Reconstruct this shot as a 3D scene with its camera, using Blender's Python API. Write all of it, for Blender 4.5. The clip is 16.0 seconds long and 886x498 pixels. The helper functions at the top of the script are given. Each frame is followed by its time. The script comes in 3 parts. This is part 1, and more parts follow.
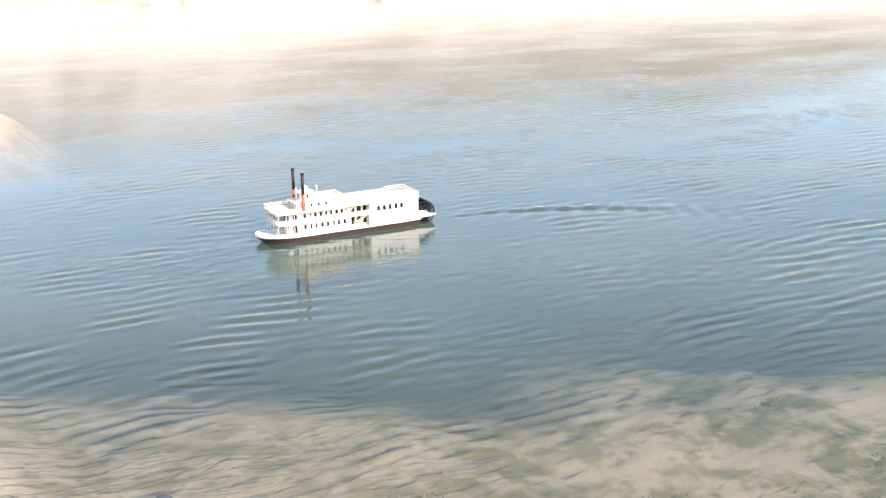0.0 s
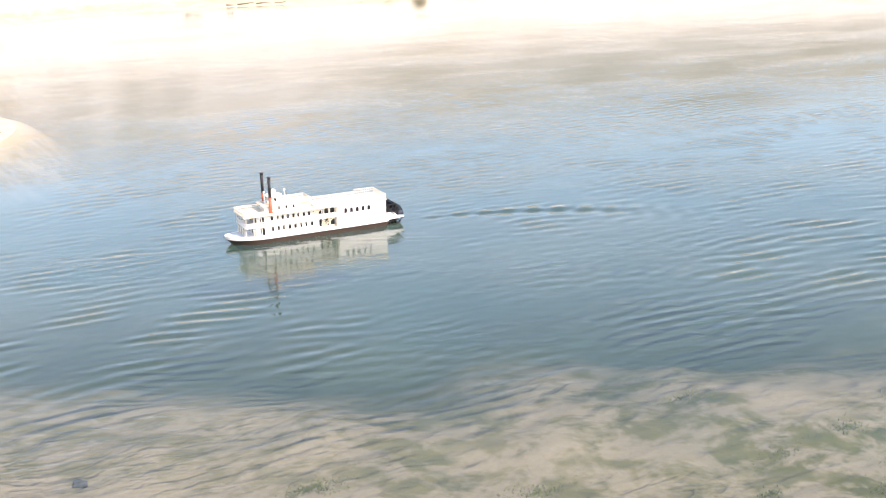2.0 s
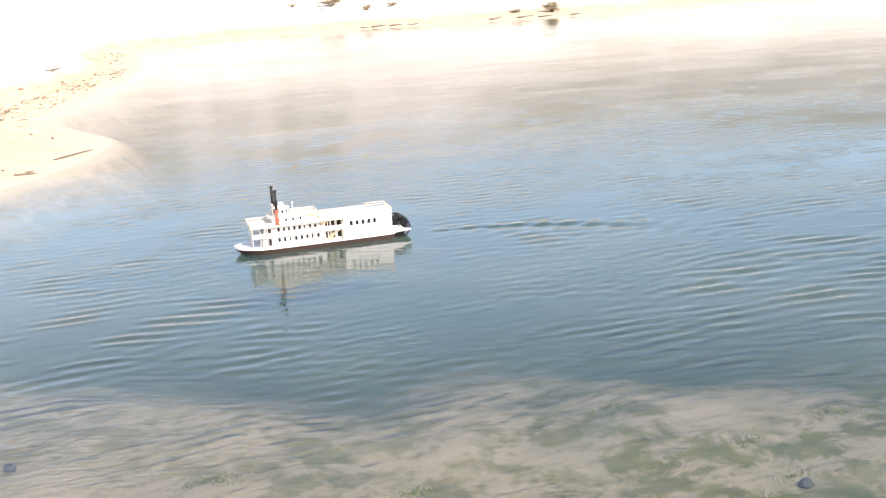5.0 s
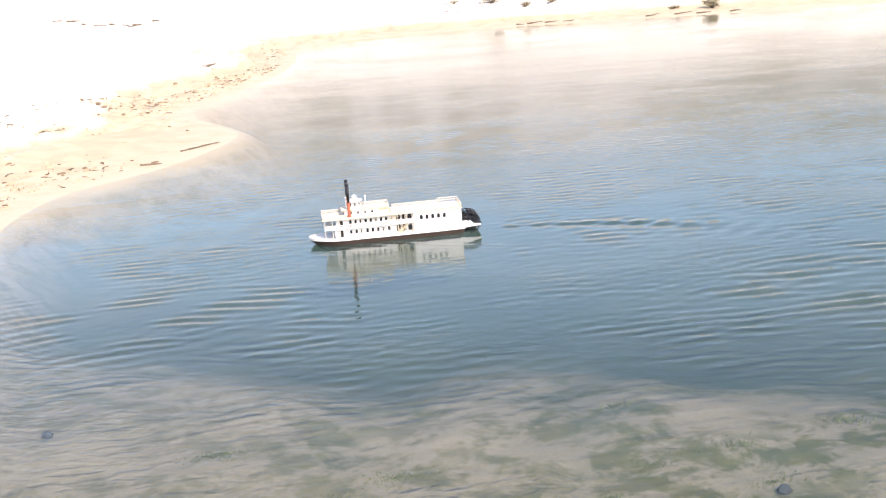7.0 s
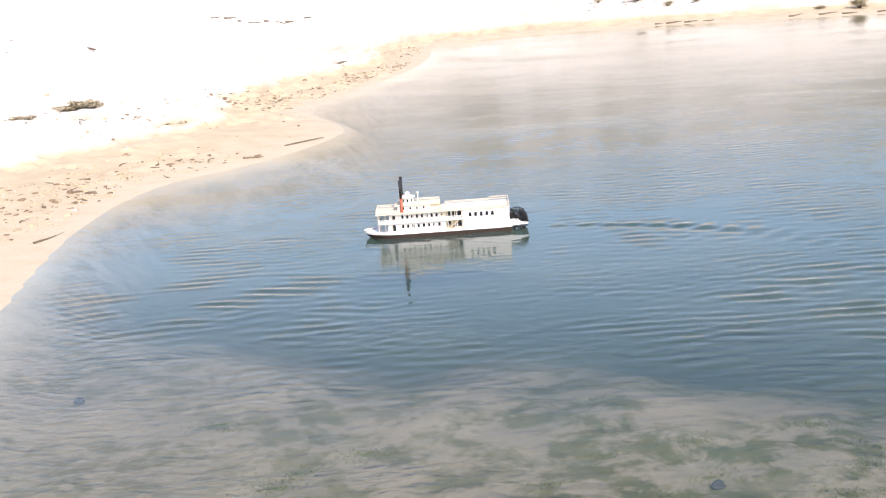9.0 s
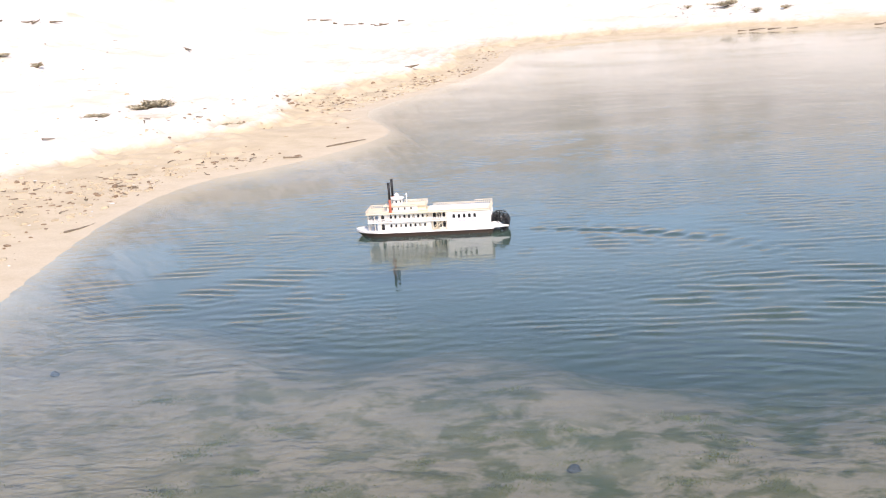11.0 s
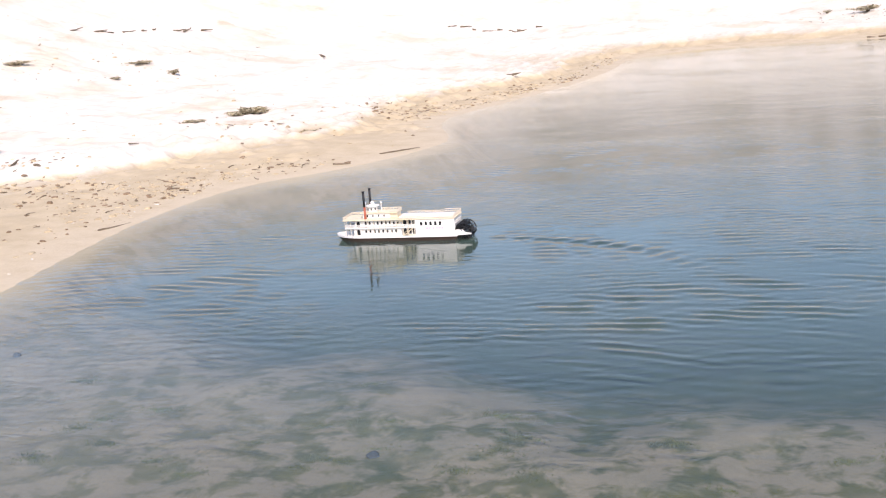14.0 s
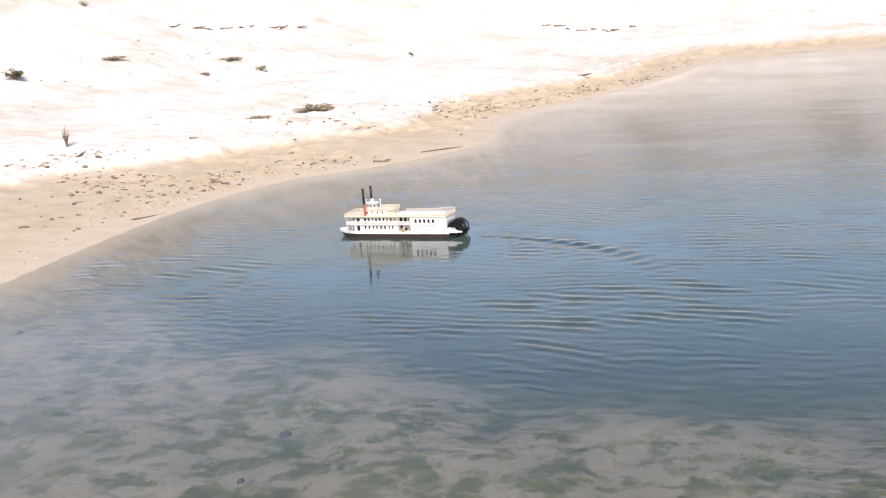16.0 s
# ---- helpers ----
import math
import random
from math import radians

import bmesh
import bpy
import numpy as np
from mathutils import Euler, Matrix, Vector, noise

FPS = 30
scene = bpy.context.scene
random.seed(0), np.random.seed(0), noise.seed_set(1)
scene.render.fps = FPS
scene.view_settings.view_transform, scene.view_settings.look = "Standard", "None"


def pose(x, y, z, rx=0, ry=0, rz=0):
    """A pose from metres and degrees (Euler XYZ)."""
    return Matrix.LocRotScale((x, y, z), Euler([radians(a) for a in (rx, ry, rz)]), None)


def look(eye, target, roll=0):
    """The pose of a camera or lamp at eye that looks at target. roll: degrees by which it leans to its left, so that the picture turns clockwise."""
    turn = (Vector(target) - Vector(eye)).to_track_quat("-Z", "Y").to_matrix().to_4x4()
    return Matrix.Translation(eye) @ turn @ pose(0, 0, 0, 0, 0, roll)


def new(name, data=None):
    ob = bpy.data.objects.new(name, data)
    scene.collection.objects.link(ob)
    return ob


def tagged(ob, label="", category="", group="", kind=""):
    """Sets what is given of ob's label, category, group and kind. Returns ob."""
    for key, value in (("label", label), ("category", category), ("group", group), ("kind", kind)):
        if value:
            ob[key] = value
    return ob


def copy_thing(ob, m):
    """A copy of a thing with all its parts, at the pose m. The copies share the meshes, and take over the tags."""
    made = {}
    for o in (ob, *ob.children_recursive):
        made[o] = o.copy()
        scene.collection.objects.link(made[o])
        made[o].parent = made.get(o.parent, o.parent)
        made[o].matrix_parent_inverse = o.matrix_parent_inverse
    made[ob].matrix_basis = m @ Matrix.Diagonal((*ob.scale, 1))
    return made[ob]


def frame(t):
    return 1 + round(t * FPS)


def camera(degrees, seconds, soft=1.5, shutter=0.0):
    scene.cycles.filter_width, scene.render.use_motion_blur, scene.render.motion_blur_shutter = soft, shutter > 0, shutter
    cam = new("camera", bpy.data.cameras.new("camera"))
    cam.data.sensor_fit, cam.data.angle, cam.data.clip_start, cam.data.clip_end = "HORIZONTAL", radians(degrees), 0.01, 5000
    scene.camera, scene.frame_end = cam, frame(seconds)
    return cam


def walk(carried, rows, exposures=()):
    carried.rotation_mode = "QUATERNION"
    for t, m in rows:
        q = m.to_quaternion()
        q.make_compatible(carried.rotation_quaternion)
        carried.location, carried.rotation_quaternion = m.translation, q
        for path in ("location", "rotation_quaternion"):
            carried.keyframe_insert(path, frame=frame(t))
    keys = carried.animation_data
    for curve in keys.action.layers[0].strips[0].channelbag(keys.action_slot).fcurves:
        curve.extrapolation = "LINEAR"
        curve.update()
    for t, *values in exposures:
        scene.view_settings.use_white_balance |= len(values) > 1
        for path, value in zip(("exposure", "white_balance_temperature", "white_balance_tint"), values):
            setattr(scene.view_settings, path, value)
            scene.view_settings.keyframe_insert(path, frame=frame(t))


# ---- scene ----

# ------------------------------------------------------------------ camera
cam = camera(40.1, 16.0, soft=1.2)
PATH = (
    (0, -3.855, 0.725, 1.862, -25.62, -16.20, 0.67),
    (0.5, -3.739, 0.620, 1.865, -24.73, -16.05, 0.97),
    (1, -3.620, 0.512, 1.869, -23.98, -16.04, 1.27),
    (1.5, -3.491, 0.403, 1.872, -23.12, -15.87, 1.54),
    (2, -3.352, 0.292, 1.874, -22.39, -15.87, 1.86),
    (2.5, -3.203, 0.182, 1.875, -21.44, -15.67, 2.21),
    (3, -3.042, 0.073, 1.874, -20.22, -15.42, 2.55),
    (3.5, -2.880, -0.031, 1.871, -18.53, -15.13, 2.94),
    (6, -2.044, -0.326, 1.806, -10.27, -14.13, 3.71),
    (6.5, -1.869, -0.401, 1.806, -7.79, -13.95, 3.96),
    (7, -1.690, -0.478, 1.808, -5.23, -14.16, 4.08),
    (7.5, -1.505, -0.558, 1.811, -2.32, -14.17, 4.10),
    (8, -1.313, -0.640, 1.817, -0.36, -14.10, 4.09),
    (8.5, -1.116, -0.727, 1.823, 1.44, -13.89, 4.14),
    (9, -0.914, -0.816, 1.830, 2.92, -13.76, 4.23),
    (11.5, 0.350, -1.262, 1.879, 10.32, -13.18, 4.04),
    (12, 0.637, -1.304, 1.888, 11.77, -13.09, 4.19),
    (12.5, 0.929, -1.337, 1.896, 13.27, -12.96, 4.37),
    (13, 1.229, -1.357, 1.904, 14.70, -12.81, 4.49),
    (13.5, 1.531, -1.366, 1.910, 16.38, -12.66, 4.60),
    (14, 1.828, -1.369, 1.915, 18.17, -12.58, 4.67),
    (14.5, 2.116, -1.368, 1.920, 20.09, -12.57, 4.69),
    (15, 2.393, -1.363, 1.923, 21.75, -12.47, 4.64),
    (15.5, 2.661, -1.358, 1.927, 23.09, -12.37, 4.56),
    (16, 2.927, -1.352, 1.929, 24.33, -12.30, 4.44),
)
walk(cam, [(t, pose(x, y, z, 90 + p, r, w)) for t, x, y, z, w, p, r in PATH],
     exposures=((0.0, 1.53, 7750, 21), (4.0, 1.42, 7700, 21), (9.0, 1.02, 7250, 20.5), (16.0, 0.69, 7250, 22)))

# ------------------------------------------------------------------ light
SUN_ELEVATION, SUN_AZIMUTH = 43.0, 160.0  # azimuth clockwise from +y
world = bpy.data.worlds.new("sky")
scene.world = world
world.use_nodes = True
wn = world.node_tree.nodes
wl = world.node_tree.links
sky = wn.new("ShaderNodeTexSky")
sky.sky_type = "NISHITA"
sky.sun_disc = False
sky.sun_elevation = radians(SUN_ELEVATION)
sky.sun_rotation = radians(SUN_AZIMUTH)
sky.dust_density = 0.35
sky.ozone_density = 2.0
wn["Background"].inputs["Strength"].default_value = 0.15
wl.new(sky.outputs[0], wn["Background"].inputs["Color"])
sun_data = bpy.data.lights.new("sun", "SUN")
sun_data.energy, sun_data.angle, sun_data.color = 2.7, radians(0.55), (1.0, 0.96, 0.90)
sun = new("sun", sun_data)
ce, se = math.cos(radians(SUN_ELEVATION)), math.sin(radians(SUN_ELEVATION))
sun_way = Vector((ce * math.sin(radians(SUN_AZIMUTH)), ce * math.cos(radians(SUN_AZIMUTH)), se))
sun.matrix_world = look(sun_way * 50, (0, 0, 0))


# ------------------------------------------------------------------ materials
class Nodes:
    """A small node builder for one material."""

    def __init__(self, name):
        self.mat = bpy.data.materials.new(name)
        self.mat.use_nodes = True
        self.tree = self.mat.node_tree
        self.bsdf = self.tree.nodes["Principled BSDF"]
        self.out = self.tree.nodes["Material Output"]
        self.coord = self.tree.nodes.new("ShaderNodeTexCoord")

    def node(self, kind, **inputs):
        n = self.tree.nodes.new(kind)
        for key, value in inputs.items():
            self.put(n.inputs[key.replace("_", " ")], value)
        return n

    def put(self, socket, value):
        if isinstance(value, bpy.types.NodeSocket):
            self.tree.links.new(value, socket)
        else:
            socket.default_value = value

    def mapped(self, scale=(1, 1, 1), turn=0.0, space="Object"):
        m = self.node("ShaderNodeMapping", Vector=self.coord.outputs[space])
        m.inputs["Scale"].default_value = scale
        m.inputs["Rotation"].default_value = (0, 0, turn)
        return m.outputs[0]

    def noise(self, vector, scale, detail=4.0, rough=0.55, distort=0.0):
        n = self.node("ShaderNodeTexNoise", Vector=vector, Scale=scale, Detail=detail, Roughness=rough, Distortion=distort)
        return n.outputs["Fac"]

    def ramp(self, fac, *stops):
        r = self.node("ShaderNodeValToRGB", Fac=fac)
        e = r.color_ramp.elements
        while len(e) < len(stops):
            e.new(0.5)
        for item, (p, c) in zip(e, stops):
            item.position = p
            item.color = (*c, 1) if len(c) == 3 else c
        return r.outputs[0]

    def mix(self, fac, a, b, blend="MIX"):
        m = self.tree.nodes.new("ShaderNodeMix")
        m.data_type = "RGBA"
        m.blend_type = blend
        self.put(m.inputs[0], fac)
        self.put(m.inputs[6], (*a, 1) if isinstance(a, tuple) else a)
        self.put(m.inputs[7], (*b, 1) if isinstance(b, tuple) else b)
        return m.outputs[2]

    def math(self, op, a, b=0.5):
        m = self.tree.nodes.new("ShaderNodeMath")
        m.operation = op
        self.put(m.inputs[0], a)
        self.put(m.inputs[1], b)
        return m.outputs[0]

    def span(self, value, a, b, c=0.0, d=1.0):
        m = self.node("ShaderNodeMapRange", Value=value)
        m.inputs["From Min"].default_value, m.inputs["From Max"].default_value = a, b
        m.inputs["To Min"].default_value, m.inputs["To Max"].default_value = c, d
        return m.outputs[0]

    def bump(self, height, strength, distance):
        return self.node("ShaderNodeBump", Height=height, Strength=strength, Distance=distance).outputs[0]


def paint(name, colour, rough=0.5, wear=0.12, metal=0.0, scale=60.0):
    """Brushed paint with slight unevenness, dirt and a fine relief."""
    n = Nodes(name)
    v = n.mapped()
    dark = tuple(c * (1 - wear * 2) for c in colour)
    a = n.noise(v, scale, 5)
    b = n.noise(v, scale * 0.18, 3)
    col = n.mix(n.span(b, 0.35, 0.75, 0, 0.6), n.mix(n.span(a, 0.3, 0.7), colour, tuple(c * (1 - wear) for c in colour)), dark)
    n.put(n.bsdf.inputs["Base Color"], col)
    n.put(n.bsdf.inputs["Roughness"], n.span(a, 0.2, 0.8, rough - 0.08, rough + 0.1))
    n.bsdf.inputs["Metallic"].default_value = metal
    n.put(n.bsdf.inputs["Normal"], n.bump(a, 0.15, 0.0008))
    return n.mat


def ground_material():
    """Dry pale sand, wet sand at the water's edge, silty bed with algae under water."""
    n = Nodes("sand_and_bed")
    v = n.mapped()
    xyz = n.node("ShaderNodeSeparateXYZ", Vector=v)
    z = xyz.outputs[2]
    fine = n.noise(v, 45, 6, 0.65)
    mid = n.noise(v, 3.2, 5, 0.6)
    wide = n.noise(v, 0.55, 4, 0.6)
    edge = n.math("ADD", z, n.span(mid, 0.2, 0.8, -0.03, 0.03))
    dry = n.mix(n.span(mid, 0.35, 0.7), (0.80, 0.74, 0.65), (0.70, 0.62, 0.52))
    dry = n.mix(n.span(wide, 0.50, 0.68, 0, 0.55), dry, (0.58, 0.48, 0.33))
    dry = n.mix(n.math("MULTIPLY", n.span(n.noise(v, 1.4, 6, 0.7), 0.55, 0.70, 0, 0.6), n.span(wide, 0.42, 0.58)), dry, (0.46, 0.35, 0.22))
    dry = n.mix(n.span(fine, 0.58, 0.75, 0, 0.35), dry, (0.34, 0.26, 0.18))
    damp = n.mix(n.span(mid, 0.3, 0.7), (0.60, 0.485, 0.325), (0.47, 0.372, 0.24))
    wet = n.mix(n.span(fine, 0.3, 0.7), (0.63, 0.52, 0.365), (0.54, 0.44, 0.305))
    land = n.mix(n.span(n.math("ADD", edge, n.span(n.noise(v, 11, 5, 0.7), 0.2, 0.8, -0.03, 0.03)), 0.115, 0.20), damp, dry)
    land = n.mix(n.span(edge, 0.0, 0.05), wet, land)
    land = n.mix(n.span(z, 1.8, 3.4, 0, 0.9), land, n.mix(n.span(n.noise(n.mapped((1, 0.12, 0.12)), 0.5, 5), 0.38, 0.62), n.mix(n.span(xyz.outputs[0], 6, 20), (0.50, 0.45, 0.40), (0.30, 0.28, 0.24)), n.mix(n.span(xyz.outputs[0], 6, 20), (0.35, 0.31, 0.26), (0.19, 0.175, 0.13))))  # gullied bluff with dry scrub
    # bed: pale silt, green weed in patches, dark green in the deep water
    silt = n.mix(n.span(fine, 0.3, 0.75), (0.48, 0.385, 0.27), (0.37, 0.295, 0.20))
    silt = n.mix(n.span(n.noise(v, 1.3, 3), 0.4, 0.65, 0, 0.5), silt, (0.26, 0.22, 0.17))
    weed = n.math("MULTIPLY", n.span(n.noise(v, 5.0, 7, 0.66, 0.3), 0.455, 0.565), n.span(n.noise(v, 1.3, 3), 0.30, 0.46))
    weed_col = n.mix(n.span(n.noise(v, 9, 4), 0.35, 0.65), (0.085, 0.095, 0.016), (0.19, 0.17, 0.045))
    west = n.span(n.math("ADD", xyz.outputs[0], n.span(wide, 0.3, 0.7, -0.6, 0.6)), -2.2, -0.3, 0.0, 1.0)
    silt = n.mix(west, n.mix(0.12, silt, (0.50, 0.40, 0.275)), silt)
    shallow = n.mix(n.math("MULTIPLY", weed, n.span(west, 0, 1, 0.55, 0.97)), silt, weed_col)
    # deep tone stands in for light absorbed and scattered by the water above
    deep = n.mix(n.span(n.noise(v, 1.1, 4), 0.35, 0.7), (0.062, 0.115, 0.075), (0.10, 0.135, 0.07))
    depth = n.math("ADD", z, n.span(n.noise(v, 1.6, 8, 0.68), 0.25, 0.75, -0.11, 0.11))
    shallow = n.mix(n.span(z, -0.085, -0.005, 0, 0.95), shallow, wet)
    bed = n.mix(n.span(depth, -0.44, -0.17), deep, shallow)
    col = n.mix(n.span(z, -0.012, 0.0), bed, land)
    n.put(n.bsdf.inputs["Base Color"], col)
    n.put(n.bsdf.inputs["Roughness"], n.span(edge, -0.03, 0.03, 0.45, 0.95))
    n.put(n.bsdf.inputs["Normal"], n.bump(n.math("ADD", n.math("MULTIPLY", fine, 0.35), n.noise(v, 8, 6, 0.6)), 0.4, 0.016))
    return n.mat


def water_material():
    """Clear water: mirror-like by its angle, else tinted and see-through."""
    n = Nodes("water")
    n.tree.nodes.remove(n.bsdf)
    v = n.mapped((0.5, 1.0, 1.0), radians(8))
    small = n.noise(v, 19, 3, 0.5, 0.6)
    tiny = n.noise(v, 44, 2, 0.5)
    gust = n.span(n.noise(n.mapped((0.6, 1, 1)), 0.8, 3), 0.42, 0.66, 0.15, 1.0)
    h = n.math("MULTIPLY", n.math("ADD", small, n.math("MULTIPLY", tiny, 0.2)), gust)
    normal = n.bump(h, 0.34, 0.011)
    fres = n.node("ShaderNodeFresnel", IOR=1.333, Normal=normal)
    gloss = n.node("ShaderNodeBsdfGlossy", Roughness=0.015, Normal=normal)
    gloss.inputs["Color"].default_value = (1, 1, 1, 1)
    clear = n.node("ShaderNodeBsdfTransparent")
    clear.inputs["Color"].default_value = (0.88, 0.94, 0.93, 1)
    # light scattered back by fine silt, put in as surface colour growing with depth
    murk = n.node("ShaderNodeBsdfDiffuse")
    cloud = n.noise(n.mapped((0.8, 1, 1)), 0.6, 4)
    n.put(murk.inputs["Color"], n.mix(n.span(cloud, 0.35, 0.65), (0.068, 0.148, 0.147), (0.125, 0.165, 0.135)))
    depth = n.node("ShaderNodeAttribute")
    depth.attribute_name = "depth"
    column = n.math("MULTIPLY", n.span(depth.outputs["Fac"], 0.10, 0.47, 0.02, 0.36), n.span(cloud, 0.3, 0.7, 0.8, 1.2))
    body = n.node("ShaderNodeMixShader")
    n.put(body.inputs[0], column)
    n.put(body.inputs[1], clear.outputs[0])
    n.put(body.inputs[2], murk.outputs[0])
    m = n.node("ShaderNodeMixShader")
    n.put(m.inputs[0], fres.outputs[0])
    n.put(m.inputs[1], body.outputs[0])
    n.put(m.inputs[2], gloss.outputs[0])
    n.tree.links.new(m.outputs[0], n.out.inputs["Surface"])
    return n.mat


M_GROUND = ground_material()
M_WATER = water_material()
M_WHITE = paint("white_paint", (0.80, 0.78, 0.74), 0.45, 0.06)
M_CREAM = paint("cream_deck_paint", (0.80, 0.69, 0.50), 0.55, 0.10)
M_BROWN = paint("brown_hull_paint", (0.048, 0.028, 0.02), 0.4, 0.2)
M_BLACK = paint("black_paint", (0.012, 0.012, 0.014), 0.4, 0.2)
M_RUST = paint("red_oxide_paint", (0.42, 0.10, 0.045), 0.5, 0.15)
M_PANE = paint("dark_window", (0.02, 0.018, 0.018), 0.15, 0.1)
M_RAIL = paint("cream_rail_paint", (0.78, 0.68, 0.55), 0.5, 0.1)
M_LETTER = paint("faded_red_lettering", (0.52, 0.42, 0.52), 0.5, 0.1)
M_TWIG = paint("weathered_wood", (0.20, 0.15, 0.10), 0.85, 0.3, scale=25)
M_SHRUB = paint("dry_shrub", (0.60, 0.52, 0.36), 0.9, 0.35, scale=12)
M_GREEN = paint("dull_green_leaves", (0.16, 0.17, 0.07), 0.8, 0.35, scale=12)
M_LUMP = paint("damp_sand_lumps", (0.58, 0.465, 0.31), 0.95, 0.25, scale=9)
M_CLOD = paint("brown_clods", (0.29, 0.20, 0.125), 0.9, 0.3, scale=25)
M_STONE = paint("dark_stone", (0.10, 0.10, 0.10), 0.8, 0.3, scale=14)
M_PALE = paint("pale_pebble", (0.62, 0.58, 0.52), 0.8, 0.15, scale=20)
M_WEED = paint("waterweed", (0.27, 0.28, 0.085), 0.8, 0.3, scale=9)


# ------------------------------------------------------------------ helpers
def obj(name, bm, material, smooth=False):
    me = bpy.data.meshes.new(name)
    bm.normal_update()
    bm.to_mesh(me)
    bm.free()
    me.materials.append(material)
    if smooth:
        me.shade_smooth()
    return new(name, me)


def part(name, bm, material, parent, label="", smooth=False):
    ob = obj(name, bm, material, smooth)
    ob.parent = parent
    return tagged(ob, label)


def box(bm, x0, x1, y0, y1, z0, z1):
    m = Matrix.Translation(((x0 + x1) / 2, (y0 + y1) / 2, (z0 + z1) / 2)) @ Matrix.Diagonal((x1 - x0, y1 - y0, z1 - z0, 1))
    return bmesh.ops.create_cube(bm, size=1, matrix=m)["verts"]


def rod(bm, a, b, r, r2=None, sides=8):
    a, b = Vector(a), Vector(b)
    turn = (b - a).to_track_quat("Z", "Y").to_matrix().to_4x4()
    m = Matrix.Translation((a + b) / 2) @ turn
    bmesh.ops.create_cone(bm, cap_ends=True, segments=sides, radius1=r, radius2=r if r2 is None else r2, depth=(b - a).length, matrix=m)


def bevel(bm, width, segments=1):
    bmesh.ops.bevel(bm, geom=bm.edges[:], offset=width, segments=segments, affect="EDGES", clamp_overlap=True)


def prism(bm, outline, axis, a, b):
    """Extrude a 2D outline along an axis from a to b."""
    def at(p, d):
        return {"x": (d, p[0], p[1]), "y": (p[0], d, p[1]), "z": (p[0], p[1], d)}[axis]
    v0 = [bm.verts.new(at(p, a)) for p in outline]
    v1 = [bm.verts.new(at(p, b)) for p in outline]
    n = len(outline)
    for i in range(n):
        bm.faces.new((v0[i], v0[(i + 1) % n], v1[(i + 1) % n], v1[i]))
    bm.faces.new(v0[::-1])
    bm.faces.new(v1)
    bmesh.ops.recalc_face_normals(bm, faces=bm.faces[:])


# ------------------------------------------------------------------ pond and beach
SHORE = ((-3.55, 2.6), (-3.6, 3.4), (-3.65, 4.3), (-3.85, 5.3), (-4.07, 6.5), (-4.25, 7.8), (-4.25, 8.9), (-4.05, 9.8), (-3.4, 10.5), (-2.95, 11.5),
         (-2.75, 12.4), (-3.0, 13.1), (-3.45, 14.1), (-3.55, 15.0), (-3.2, 16.2), (-2.9, 17.5), (-2.5, 19.2), (-2.4, 21.5), (-2.5, 23.4), (-1.9, 24.5),
         (-0.6, 25.2), (1.0, 25.3), (2.5, 25.0), (4.8, 24.4), (6.8, 23.9), (9.5, 24.2), (13.0, 25.5), (20.0, 24.5), (27.0, 18.0), (27.0, 6.0), (18.0, 0.5),
         (6.0, 1.0), (3.0, 1.25), (-0.5, 1.5), (-2.6, 1.7))


def rounded(points, times):
    p = np.array(points, float)
    for _ in range(times):
        q = np.roll(p, -1, 0)
        p = np.stack([p * 0.75 + q * 0.25, p * 0.25 + q * 0.75], 1).reshape(-1, 2)
    return p


SHORELINE = rounded(SHORE, 2)


def shore_distance(x, y):
    """Metres to the shoreline, positive on land."""
    shape = x.shape
    px, py = x.ravel(), y.ravel()
    best = np.full(px.shape, 1e9)
    inside = np.zeros(px.shape, bool)
    for (ax, ay), (bx, by) in zip(SHORELINE, np.roll(SHORELINE, -1, 0)):
        dx, dy = bx - ax, by - ay
        t = np.clip(((px - ax) * dx + (py - ay) * dy) / (dx * dx + dy * dy + 1e-12), 0, 1)
        best = np.minimum(best, (px - ax - t * dx) ** 2 + (py - ay - t * dy) ** 2)
        crosses = ((ay > py) != (by > py)) & (px < dx * (py - ay) / (dy if abs(dy) > 1e-9 else 1e-9) + ax)
        inside ^= crosses
    return (np.sqrt(best) * np.where(inside, -1, 1)).reshape(shape)


def smooth01(v, a, b):
    t = np.clip((v - a) / (b - a), 0, 1)
    return t * t * (3 - 2 * t)


def waves(x, y, seed, low, high, count):
    """A smooth uneven field, about -1 to 1, of wavelengths low to high."""
    rng = np.random.RandomState(seed)
    out = np.zeros_like(x)
    for _ in range(count):
        a, k, p = rng.uniform(0, 6.283), 6.283 / rng.uniform(low, high), rng.uniform(0, 6.283)
        out += np.sin(k * (x * np.cos(a) + y * np.sin(a)) + p)
    return out / math.sqrt(count * 0.5) * 0.5


